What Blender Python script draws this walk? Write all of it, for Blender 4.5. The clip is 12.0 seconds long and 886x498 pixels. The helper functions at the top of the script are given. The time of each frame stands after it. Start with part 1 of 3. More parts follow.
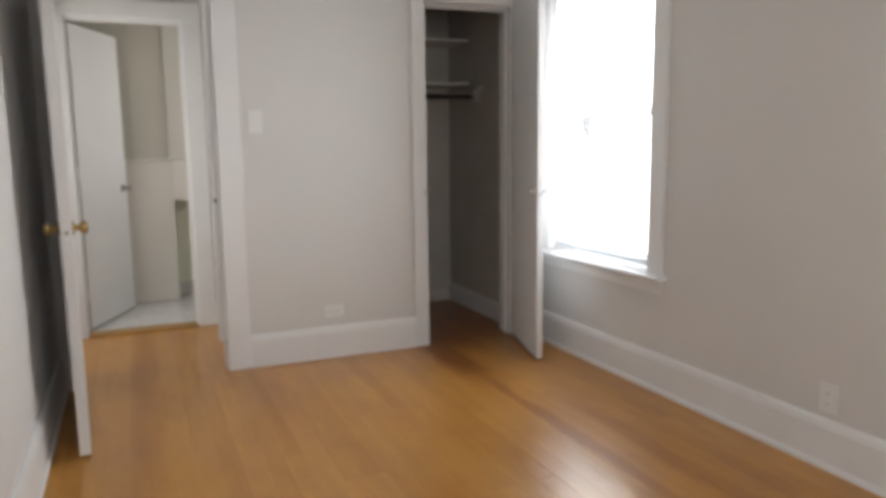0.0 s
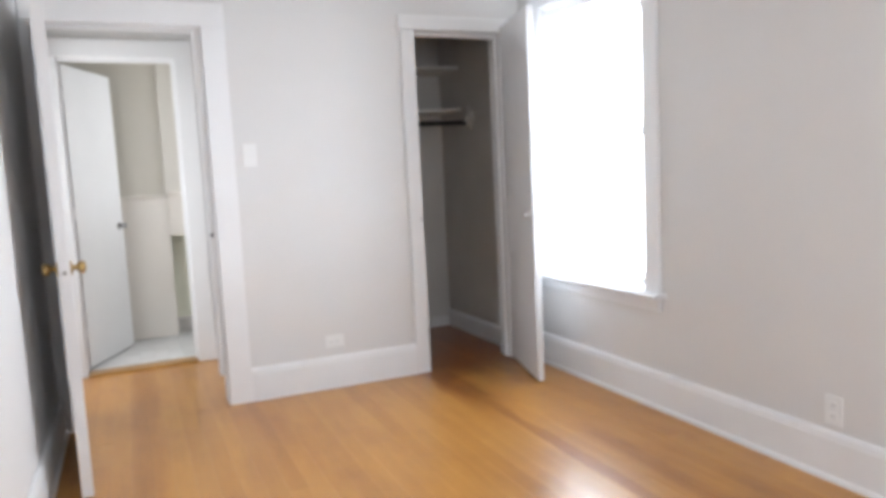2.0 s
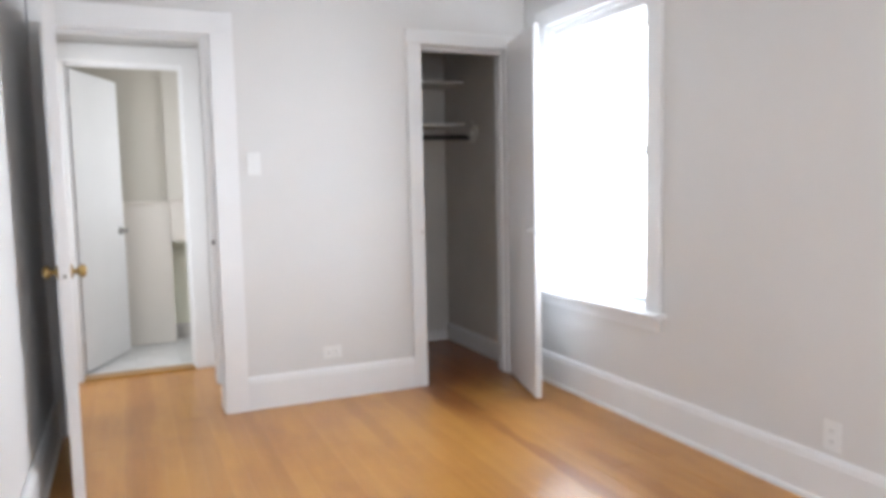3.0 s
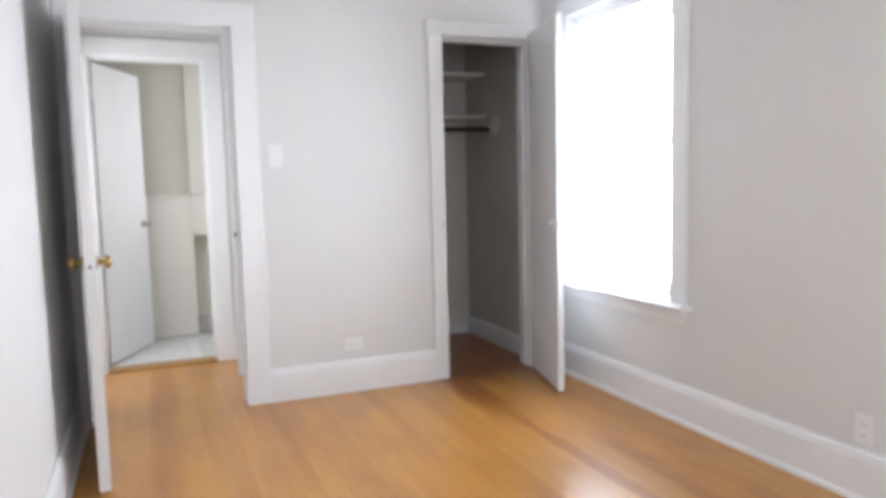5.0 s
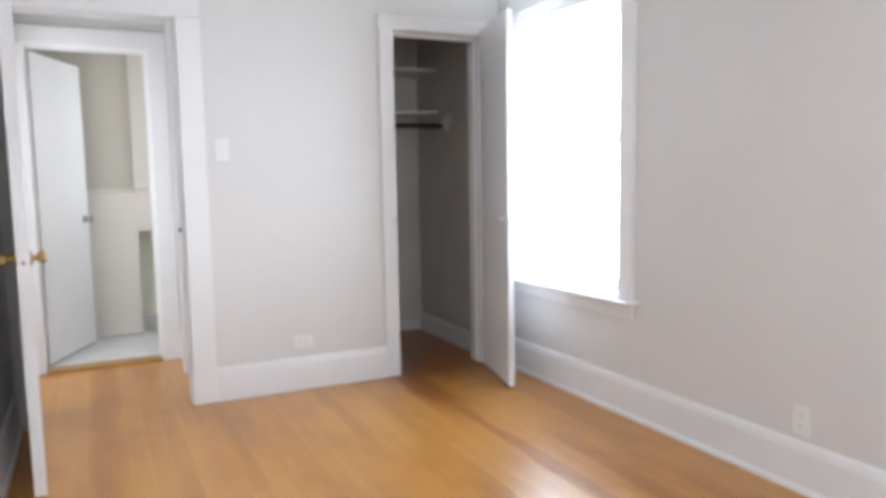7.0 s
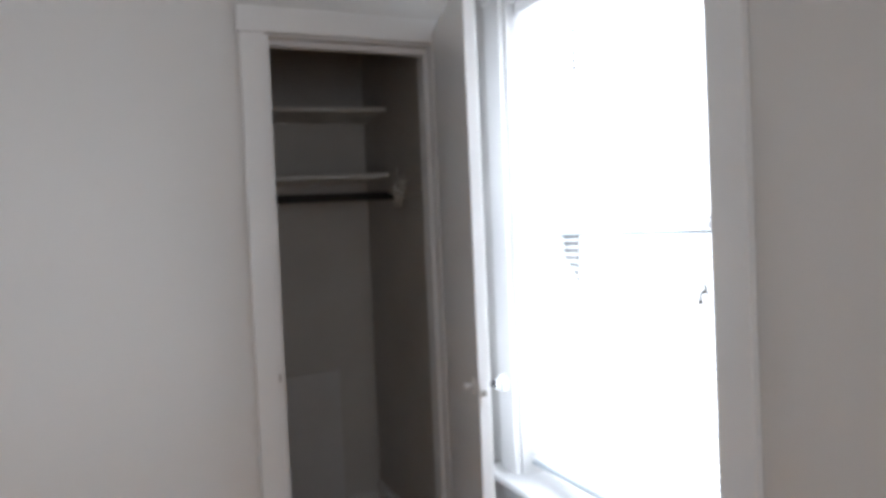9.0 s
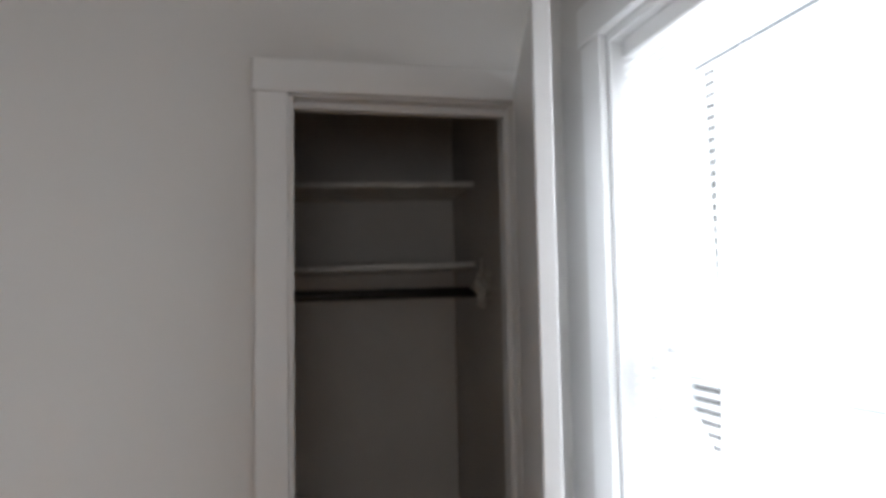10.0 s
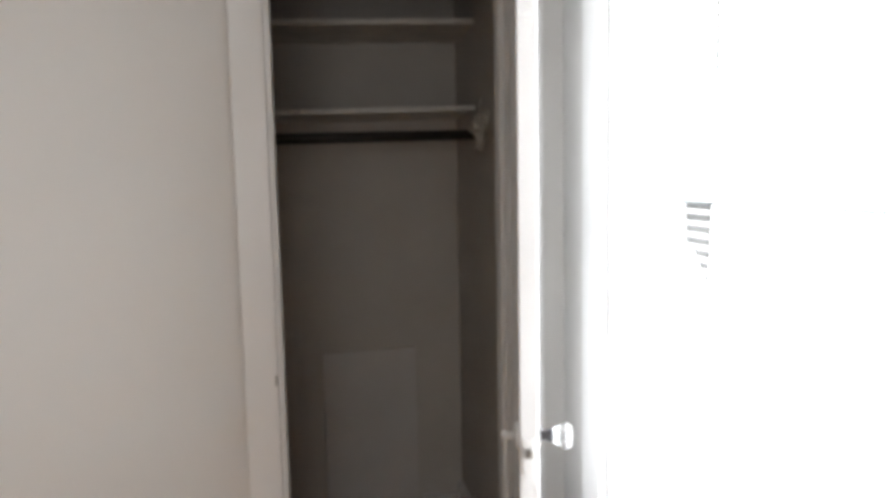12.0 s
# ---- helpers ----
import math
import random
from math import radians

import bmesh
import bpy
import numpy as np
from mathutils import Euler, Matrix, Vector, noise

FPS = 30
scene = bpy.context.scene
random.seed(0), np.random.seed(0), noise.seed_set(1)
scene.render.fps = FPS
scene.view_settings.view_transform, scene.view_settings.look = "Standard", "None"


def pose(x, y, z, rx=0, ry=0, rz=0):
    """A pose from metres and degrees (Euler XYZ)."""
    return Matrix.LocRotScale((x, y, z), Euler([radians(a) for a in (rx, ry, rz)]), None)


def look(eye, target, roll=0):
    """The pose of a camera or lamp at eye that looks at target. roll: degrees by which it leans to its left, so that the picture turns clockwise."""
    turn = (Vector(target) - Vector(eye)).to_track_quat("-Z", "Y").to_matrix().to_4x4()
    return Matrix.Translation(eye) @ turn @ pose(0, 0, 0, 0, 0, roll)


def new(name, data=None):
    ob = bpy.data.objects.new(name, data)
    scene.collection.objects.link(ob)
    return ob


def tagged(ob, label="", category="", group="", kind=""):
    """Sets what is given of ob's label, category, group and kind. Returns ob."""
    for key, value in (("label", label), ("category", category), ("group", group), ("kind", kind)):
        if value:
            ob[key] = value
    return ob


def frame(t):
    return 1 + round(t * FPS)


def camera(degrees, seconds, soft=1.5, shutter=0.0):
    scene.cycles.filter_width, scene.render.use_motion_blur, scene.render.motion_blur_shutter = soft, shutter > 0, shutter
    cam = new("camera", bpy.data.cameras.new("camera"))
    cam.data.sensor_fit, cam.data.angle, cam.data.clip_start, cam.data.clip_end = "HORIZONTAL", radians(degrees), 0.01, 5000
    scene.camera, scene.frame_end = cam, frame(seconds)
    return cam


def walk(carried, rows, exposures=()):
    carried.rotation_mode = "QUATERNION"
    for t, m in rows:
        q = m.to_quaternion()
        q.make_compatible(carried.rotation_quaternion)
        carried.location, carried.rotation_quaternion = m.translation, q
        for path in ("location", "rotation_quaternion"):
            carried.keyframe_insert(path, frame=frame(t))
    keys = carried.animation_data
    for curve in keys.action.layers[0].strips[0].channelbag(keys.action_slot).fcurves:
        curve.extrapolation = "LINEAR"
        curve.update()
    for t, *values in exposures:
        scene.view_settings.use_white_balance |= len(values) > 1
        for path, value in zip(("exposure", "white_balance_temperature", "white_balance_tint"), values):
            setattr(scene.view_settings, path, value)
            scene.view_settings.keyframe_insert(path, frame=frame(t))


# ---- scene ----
cam = camera(63.6, 12.0, soft=4.3)
PATH = [
    (0, (-2.397, -4.093, 1.248), (-1.61, -2.277, 0.963), -0.7),
    (0.5, (-2.403, -4.09, 1.24), (-1.631, -2.271, 0.934), -1.6),
    (1, (-2.405, -4.093, 1.25), (-1.629, -2.267, 1.0), -2.4),
    (1.5, (-2.403, -4.096, 1.251), (-1.619, -2.271, 1.012), -2.5),
    (2, (-2.404, -4.095, 1.253), (-1.603, -2.275, 1.037), -2.8),
    (2.5, (-2.408, -4.093, 1.249), (-1.603, -2.274, 1.042), -1.8),
    (3, (-2.409, -4.092, 1.254), (-1.605, -2.269, 1.076), -1.2),
    (5, (-2.42, -4.066, 1.232), (-1.663, -2.224, 1.043), -1.4),
    (5.5, (-2.412, -4.073, 1.237), (-1.635, -2.238, 1.073), -1.9),
    (6, (-2.399, -4.055, 1.221), (-1.612, -2.237, 0.942), -2.3),
    (6.5, (-2.405, -4.067, 1.232), (-1.599, -2.251, 1.005), -2.1),
    (7, (-2.392, -4.06, 1.223), (-1.521, -2.271, 1.024), -1.0),
    (7.2, (-2.38, -4.03, 1.223), (-1.508, -2.241, 1.027), -0.8),
    (8.8, (-1.306, -2.619, 1.406), (-0.401, -0.841, 1.279), -2.4),
    (9, (-1.161, -2.404, 1.433), (-0.374, -0.566, 1.381), -2.5),
    (9.5, (-0.871, -1.967, 1.562), (-0.23, -0.074, 1.637), -1.2),
    (10, (-0.739, -1.829, 1.58), (-0.319, 0.121, 1.718), -1.0),
    (10.5, (-0.658, -1.758, 1.501), (-0.277, 0.202, 1.393), -0.6),
    (11, (-0.641, -1.759, 1.404), (-0.234, 0.172, 1.079), -1.7),
    (11.2, (-0.639, -1.766, 1.376), (-0.25, 0.159, 0.998), -2.0),
    (11.5, (-0.652, -1.779, 1.388), (-0.28, 0.149, 1.011), -1.8),
    (12, (-0.643, -1.778, 1.459), (-0.289, 0.18, 1.257), -1.1),
]
walk(cam, [(t, look(eye, target, roll)) for t, eye, target, roll in PATH], [
    (0, -0.78, 6550, 10), (0.4, -0.40, 6300, 10), (0.9, 0.02, 6050, 10), (2.5, 0.05, 5950, 10), (5.5, 0.06, 5880, 10), (7.2, 0.02, 5880, 10),
    (8.8, -0.85, 6000, 10), (9.5, -1.27, 6120, 10), (10.0, -1.34, 6280, 10), (10.5, -1.02, 6450, 10), (11.2, -0.93, 6600, 10), (12, -0.75, 6650, 10)])

# ---- light ----
world = bpy.data.worlds.new("sky")
scene.world = world
world.use_nodes = True
wn = world.node_tree
sky = wn.nodes.new("ShaderNodeTexSky")
sky.sky_type = 'NISHITA'
sky.sun_disc = False
sky.sun_elevation = radians(40)
sky.sun_rotation = radians(120)
wn.links.new(sky.outputs[0], wn.nodes["Background"].inputs[0])
wn.nodes["Background"].inputs[1].default_value = 0.12


def area_light(name, place, target, w, h, watts, colour=(1, 1, 1)):
    data = bpy.data.lights.new(name, 'AREA')
    data.shape, data.size, data.size_y, data.energy, data.color = 'RECTANGLE', w, h, watts, colour
    ob = new(name, data)
    ob.matrix_world = look(place, target)
    return ob


# sky light at the blind window; the other four lamps are added at unseen openings
area_light("window_daylight", (0.55, -0.25, 1.45), (-1, -0.25, 1.45), 2.6, 2.6, 500, (0.96, 0.98, 1.0))
area_light("rear_fill_light", (-1.35, -6.35, 1.5), (-1.35, 0, 1.45), 2.0, 1.6, 43, (1.0, 0.98, 0.97))
area_light("side_fill_light", (-3.1, -5.1, 1.5), (0, -5.1, 1.45), 1.5, 1.6, 38, (1.0, 0.98, 0.97))
# unseen sources, added to brighten the bathroom and the vestibule
area_light("bathroom_unseen_light", (-1.0, 1.75, 1.6), (-3, 1.75, 1.5), 0.6, 0.9, 11, (1.0, 0.97, 0.92))
area_light("hall_fill_light", (-3.25, 0.42, 1.3), (-2.1, 1.1, 1.15), 0.8, 1.6, 28, (1.0, 0.96, 0.90))

# ---- materials ----


def shader(name):
    m = bpy.data.materials.new(name)
    m.use_nodes = True
    return m, m.node_tree.nodes, m.node_tree.links, m.node_tree.nodes["Principled BSDF"]


def coords(n, l, scale=(1, 1, 1)):
    tc = n.new("ShaderNodeTexCoord")
    mp = n.new("ShaderNodeMapping")
    mp.inputs["Scale"].default_value = scale
    l.new(tc.outputs["Object"], mp.inputs["Vector"])
    return mp


def noise_tex(n, l, src, scale, detail=4, rough=0.55):
    t = n.new("ShaderNodeTexNoise")
    t.inputs["Scale"].default_value, t.inputs["Detail"].default_value = scale, detail
    t.inputs["Roughness"].default_value = rough
    l.new(src.outputs[0], t.inputs["Vector"])
    return t


def ramp(n, l, src, stops):
    r = n.new("ShaderNodeValToRGB")
    while len(r.color_ramp.elements) < len(stops):
        r.color_ramp.elements.new(0.5)
    for e, (p, c) in zip(r.color_ramp.elements, stops):
        e.position, e.color = p, (*c, 1)
    l.new(src, r.inputs[0])
    return r


def bump(n, l, p, height, strength, distance):
    b = n.new("ShaderNodeBump")
    b.inputs["Strength"].default_value, b.inputs["Distance"].default_value = strength, distance
    l.new(height, b.inputs["Height"])
    l.new(b.outputs[0], p.inputs["Normal"])
    return b


def paint(name, c, rough=0.5, vary=0.04, grain=90.0, relief=0.15, big=1.6):
    """Painted surface: slow tint drift, fine roller stipple."""
    m, n, l, p = shader(name)
    mp = coords(n, l)
    slow = noise_tex(n, l, mp, big, 5)
    lo = tuple(v * (1 - vary) for v in c)
    hi = tuple(min(1, v * (1 + vary)) for v in c)
    r = ramp(n, l, slow.outputs["Fac"], [(0.3, lo), (0.7, hi)])
    l.new(r.outputs[0], p.inputs["Base Color"])
    fine = noise_tex(n, l, mp, grain, 3)
    bump(n, l, p, fine.outputs["Fac"], relief, 0.002)
    rr = n.new("ShaderNodeMapRange")
    rr.inputs["To Min"].default_value, rr.inputs["To Max"].default_value = rough - 0.08, rough + 0.08
    l.new(slow.outputs["Fac"], rr.inputs["Value"])
    l.new(rr.outputs[0], p.inputs["Roughness"])
    return m


WALL = paint("wall_paint_warm_grey", (0.665, 0.655, 0.642), 0.62, 0.025, 140, 0.12, 1.1)
TRIM = paint("trim_gloss_white", (0.77, 0.77, 0.77), 0.36, 0.025, 40, 0.10, 3.0)
DOOR = paint("door_gloss_white", (0.75, 0.75, 0.755), 0.33, 0.03, 30, 0.12, 2.2)
CEILING = paint("ceiling_paint_white", (0.78, 0.78, 0.76), 0.8, 0.03, 120, 0.2)
# closet walls set darker than WALL: part of their dimness is put into colour
CLOSET = paint("closet_dimmed_grey", (0.54, 0.513, 0.476), 0.5, 0.06, 60, 0.25, 2.4)
PANEL = paint("panel_paint_grey", (0.60, 0.58, 0.56), 0.5, 0.05, 50, 0.2, 3)
SHELF = paint("shelf_paint_worn", (0.74, 0.72, 0.68), 0.45, 0.10, 50, 0.25, 7)
BATH = paint("bath_wall_paint_beige", (0.60, 0.57, 0.50), 0.5, 0.03, 120, 0.12)
PIER = paint("pier_paint_beige", (0.64, 0.61, 0.55), 0.5, 0.03, 120, 0.12)
WAINSCOT = paint("wainscot_paint_cream", (0.81, 0.765, 0.70), 0.4, 0.03, 80, 0.12)
NICHE = paint("niche_paint_sage", (0.80, 0.80, 0.68), 0.5, 0.05, 60, 0.2)
PLASTIC = paint("switch_plastic_white", (0.76, 0.76, 0.75), 0.3, 0.01, 20, 0.02)
DARK = paint("slot_dark", (0.03, 0.03, 0.03), 0.6, 0.1, 20, 0.05)
STONE = paint("exterior_ground_grey", (0.5, 0.49, 0.47), 0.8, 0.08, 30, 0.4)


def metal(name, c, rough, wear=0.25):
    m, n, l, p = shader(name)
    mp = coords(n, l)
    t = noise_tex(n, l, mp, 60, 5)
    r = ramp(n, l, t.outputs["Fac"], [(0.3, tuple(v * (1 - wear) for v in c)), (0.7, c)])
    l.new(r.outputs[0], p.inputs["Base Color"])
    p.inputs["Metallic"].default_value = 1
    rr = n.new("ShaderNodeMapRange")
    rr.inputs["To Min"].default_value, rr.inputs["To Max"].default_value = rough * 0.7, rough * 1.4
    l.new(t.outputs["Fac"], rr.inputs["Value"])
    l.new(rr.outputs[0], p.inputs["Roughness"])
    return m


BRASS = metal("aged_brass", (0.47, 0.33, 0.13), 0.32)
STEEL = metal("dull_steel", (0.36, 0.35, 0.33), 0.4)
RAIL_GREY = paint("blind_rail_grey", (0.42, 0.47, 0.50), 0.4, 0.03, 40, 0.05)
ALU = metal("storm_aluminium", (0.30, 0.33, 0.34), 0.5)
IRON = metal("dark_iron", (0.07, 0.07, 0.075), 0.45)
CHROME = metal("tarnished_chrome", (0.45, 0.45, 0.45), 0.25)
WAD = paint("crumpled_paper", (0.62, 0.60, 0.55), 0.8, 0.12, 60, 0.5, 20)
ROD = paint("rod_dark_stain", (0.035, 0.03, 0.028), 0.45, 0.3, 25, 0.2, 9)


def floor_wood(name, TONES):
    """Old orange fir: per board tint, grain lines along the board, brown stains, glossy varnish."""
    m, n, l, p = shader(name)
    info = n.new("ShaderNodeObjectInfo")
    tc = n.new("ShaderNodeTexCoord")
    sc = n.new("ShaderNodeVectorMath")
    sc.operation = 'SCALE'
    comb = n.new("ShaderNodeCombineXYZ")
    l.new(info.outputs["Random"], comb.inputs[0])
    l.new(info.outputs["Random"], comb.inputs[1])
    l.new(comb.outputs[0], sc.inputs[0])
    sc.inputs["Scale"].default_value = 37.0
    add = n.new("ShaderNodeVectorMath")
    l.new(tc.outputs["Object"], add.inputs[0])
    l.new(sc.outputs[0], add.inputs[1])
    mp = n.new("ShaderNodeMapping")
    mp.inputs["Scale"].default_value = (1, 0.06, 1)
    l.new(add.outputs[0], mp.inputs[0])
    grain = noise_tex(n, l, mp, 70, 4, 0.5)
    band = noise_tex(n, l, mp, 9, 3, 0.5)
    base = ramp(n, l, info.outputs["Random"], TONES)
    g = ramp(n, l, grain.outputs["Fac"], [(0.32, (0.86, 0.81, 0.75)), (0.62, (1, 1, 1))])
    b = ramp(n, l, band.outputs["Fac"], [(0.30, (0.92, 0.89, 0.84)), (0.65, (1.03, 1.03, 1.03))])

    def mul(a, c, f=1.0):
        x = n.new("ShaderNodeMix")
        x.data_type, x.blend_type = 'RGBA', 'MULTIPLY'
        x.inputs[0].default_value = f
        l.new(a, x.inputs[6])
        l.new(c, x.inputs[7])
        return x.outputs[2]
    geo = n.new("ShaderNodeNewGeometry")
    wm = n.new("ShaderNodeMapping")
    wm.inputs["Scale"].default_value = (1.0, 0.45, 1.0)
    l.new(geo.outputs["Position"], wm.inputs[0])
    st = noise_tex(n, l, wm, 4.2, 4, 0.55)
    stain = ramp(n, l, st.outputs["Fac"], [(0.30, (0.80, 0.72, 0.64)), (0.56, (1.02, 1.02, 1.02))])
    # reddish old stain: closet floor, with shade painted in, and two boards before it
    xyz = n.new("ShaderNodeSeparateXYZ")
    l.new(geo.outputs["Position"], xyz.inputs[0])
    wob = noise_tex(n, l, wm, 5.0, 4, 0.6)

    def step(src, k, lo, hi):
        a = n.new("ShaderNodeMath")
        a.operation = 'MULTIPLY_ADD'
        l.new(wob.outputs["Fac"], a.inputs[0])
        a.inputs[1].default_value = k
        l.new(src, a.inputs[2])
        r = n.new("ShaderNodeMapRange")
        r.interpolation_type = 'SMOOTHSTEP'
        r.inputs["From Min"].default_value, r.inputs["From Max"].default_value = lo, hi
        l.new(a.outputs[0], r.inputs["Value"])
        return r.outputs[0]

    def op(kind, a, c):
        x = n.new("ShaderNodeMath")
        x.operation = kind
        for i, v in enumerate((a, c)):
            if isinstance(v, (int, float)):
                x.inputs[i].default_value = v
            else:
                l.new(v, x.inputs[i])
        return x.outputs[0]
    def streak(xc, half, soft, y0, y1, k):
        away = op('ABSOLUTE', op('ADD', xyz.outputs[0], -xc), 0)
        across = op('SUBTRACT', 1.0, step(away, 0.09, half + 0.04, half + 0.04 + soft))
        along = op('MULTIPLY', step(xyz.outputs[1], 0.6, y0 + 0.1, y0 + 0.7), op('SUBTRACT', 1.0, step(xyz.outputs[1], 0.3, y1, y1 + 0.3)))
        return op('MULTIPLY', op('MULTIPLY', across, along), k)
    # all across the closet floor: stain and painted-in shade share this mask
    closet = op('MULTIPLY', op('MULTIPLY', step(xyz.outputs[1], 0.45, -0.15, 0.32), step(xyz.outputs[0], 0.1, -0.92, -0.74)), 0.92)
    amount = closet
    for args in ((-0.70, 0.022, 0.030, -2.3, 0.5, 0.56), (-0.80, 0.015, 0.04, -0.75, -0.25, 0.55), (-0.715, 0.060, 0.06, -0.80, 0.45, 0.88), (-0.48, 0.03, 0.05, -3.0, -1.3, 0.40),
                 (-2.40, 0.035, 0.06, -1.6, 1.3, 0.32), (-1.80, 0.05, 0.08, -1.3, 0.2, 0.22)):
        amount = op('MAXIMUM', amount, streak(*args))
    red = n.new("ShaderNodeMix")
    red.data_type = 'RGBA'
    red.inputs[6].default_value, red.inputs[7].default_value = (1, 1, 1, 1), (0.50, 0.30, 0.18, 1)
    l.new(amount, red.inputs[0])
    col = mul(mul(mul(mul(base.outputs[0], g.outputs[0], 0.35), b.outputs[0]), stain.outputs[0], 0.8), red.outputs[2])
    l.new(col, p.inputs["Base Color"])
    rr = n.new("ShaderNodeMapRange")
    rr.inputs["To Min"].default_value, rr.inputs["To Max"].default_value = 0.26, 0.40
    l.new(st.outputs["Fac"], rr.inputs["Value"])
    l.new(rr.outputs[0], p.inputs["Roughness"])
    p.inputs["Specular IOR Level"].default_value = 0.35
    p.inputs["Coat Weight"].default_value = 0.34
    p.inputs["Coat Roughness"].default_value = 0.15
    wav = noise_tex(n, l, wm, 16, 4, 0.6)
    mixh = n.new("ShaderNodeMath")
    mixh.operation = 'MULTIPLY_ADD'
    mixh.inputs[1].default_value = 0.12
    l.new(grain.outputs["Fac"], mixh.inputs[0])
    l.new(wav.outputs["Fac"], mixh.inputs[2])
    bump(n, l, p, mixh.outputs[0], 0.42, 0.005)
    l.new(p.inputs["Normal"].links[0].from_socket, p.inputs["Coat Normal"])
    return m


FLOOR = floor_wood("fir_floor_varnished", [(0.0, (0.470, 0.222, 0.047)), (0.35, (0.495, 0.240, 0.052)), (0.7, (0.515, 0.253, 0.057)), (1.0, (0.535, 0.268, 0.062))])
SUBFLOOR = paint("floor_joint_dark", (0.07, 0.035, 0.015), 0.7, 0.2, 40, 0.2)
THRESHOLD = paint("threshold_oak", (0.34, 0.185, 0.052), 0.35, 0.15, 40, 0.2, 12)


def tile_mat():
    m, n, l, p = shader("bath_floor_tile_white")
    info = n.new("ShaderNodeObjectInfo")
    r = ramp(n, l, info.outputs["Random"], [(0, (0.66, 0.66, 0.64)), (1, (0.76, 0.76, 0.75))])
    l.new(r.outputs[0], p.inputs["Base Color"])
    p.inputs["Roughness"].default_value = 0.28
    t = noise_tex(n, l, coords(n, l), 25, 3)
    bump(n, l, p, t.outputs["Fac"], 0.08, 0.002)
    return m


TILE = tile_mat()


def slat_mat():
    m, n, l, p = shader("blind_slat_white")
    p.inputs["Base Color"].default_value = (0.86, 0.87, 0.88, 1)
    p.inputs["Roughness"].default_value = 0.4
    tr = n.new("ShaderNodeBsdfTranslucent")
    tr.inputs[0].default_value = (0.9, 0.92, 0.93, 1)
    mx = n.new("ShaderNodeMixShader")
    mx.inputs[0].default_value = 0.35
    l.new(p.outputs[0], mx.inputs[1])
    l.new(tr.outputs[0], mx.inputs[2])
    l.new(mx.outputs[0], n["Material Output"].inputs[0])
    return m


SLAT = slat_mat()


def glass(name, tint=(1, 1, 1), rough=0.0):
    m, n, l, p = shader(name)
    p.inputs["Base Color"].default_value = (*tint, 1)
    p.inputs["Transmission Weight"].default_value = 1
    p.inputs["Roughness"].default_value = rough
    p.inputs["IOR"].default_value = 1.5
    return m


GLASS = glass("window_glass")
CRYSTAL = glass("crystal_glass", (0.93, 0.95, 0.96), 0.02)

# ---- builders ----


def mesh_of(name, bm, material):
    bmesh.ops.recalc_face_normals(bm, faces=bm.faces)
    me = bpy.data.meshes.new(name)
    bm.to_mesh(me)
    bm.free()
    me.materials.append(material)
    return me


def part(name, bm, material, parent=None, label="", smooth=False):
    me = mesh_of(name, bm, material)
    if smooth:
        for f in me.polygons:
            f.use_smooth = True
    ob = new(name, me)
    ob.parent = parent
    if label:
        tagged(ob, label)
    return ob


def thing(name, m, label, category, group="", kind=""):
    ob = new(name)
    ob.empty_display_size = 0.1
    ob.matrix_world = m
    return tagged(ob, label, category, group, kind)


def box(x0, y0, z0, x1, y1, z1, bev=0.0, bm=None, seg=2):
    own = bmesh.new()
    bmesh.ops.create_cube(own, size=1)
    for v in own.verts:
        v.co = Vector(((x0 + x1) / 2 + v.co.x * (x1 - x0), (y0 + y1) / 2 + v.co.y * (y1 - y0), (z0 + z1) / 2 + v.co.z * (z1 - z0)))
    if bev:
        bmesh.ops.bevel(own, geom=own.edges[:], offset=bev, segments=seg, profile=0.5, affect='EDGES')
    if bm is None:
        return own
    tmp = bpy.data.meshes.new("tmp")
    own.to_mesh(tmp)
    own.free()
    bm.from_mesh(tmp)
    bpy.data.meshes.remove(tmp)
    return bm


def lathe(profile, seg=24, bm=None):
    """A body turned round z from (radius, z) pairs."""
    bm = bm or bmesh.new()
    rings = []
    for r, z in profile:
        if r < 1e-5:
            rings.append([bm.verts.new((0, 0, z))])
        else:
            rings.append([bm.verts.new((r * math.cos(a), r * math.sin(a), z)) for a in (2 * math.pi * i / seg for i in range(seg))])
    for a, b in zip(rings, rings[1:]):
        for i in range(seg):
            j = (i + 1) % seg
            if len(a) == 1 and len(b) > 1:
                bm.faces.new((a[0], b[i], b[j]))
            elif len(b) == 1 and len(a) > 1:
                bm.faces.new((a[i], a[j], b[0]))
            elif len(a) > 1:
                bm.faces.new((a[i], a[j], b[j], b[i]))
    return bm


def turned(bm, m):
    bmesh.ops.transform(bm, matrix=m, verts=bm.verts)
    return bm


def swept(profile, a, b, up=(0, 0, 1)):
    """A moulding: the closed (out, height) profile carried from a to b; out is to the right of the way."""
    bm = bmesh.new()
    a, b, up = Vector(a), Vector(b), Vector(up)
    out = (b - a).normalized().cross(up)
    ends = [[bm.verts.new(p + out * o + up * h) for o, h in profile] for p in (a, b)]
    k = len(profile)
    for i in range(k):
        j = (i + 1) % k
        bm.faces.new((ends[0][i], ends[0][j], ends[1][j], ends[1][i]))
    bm.faces.new(ends[0])
    bm.faces.new(list(reversed(ends[1])))
    return bm


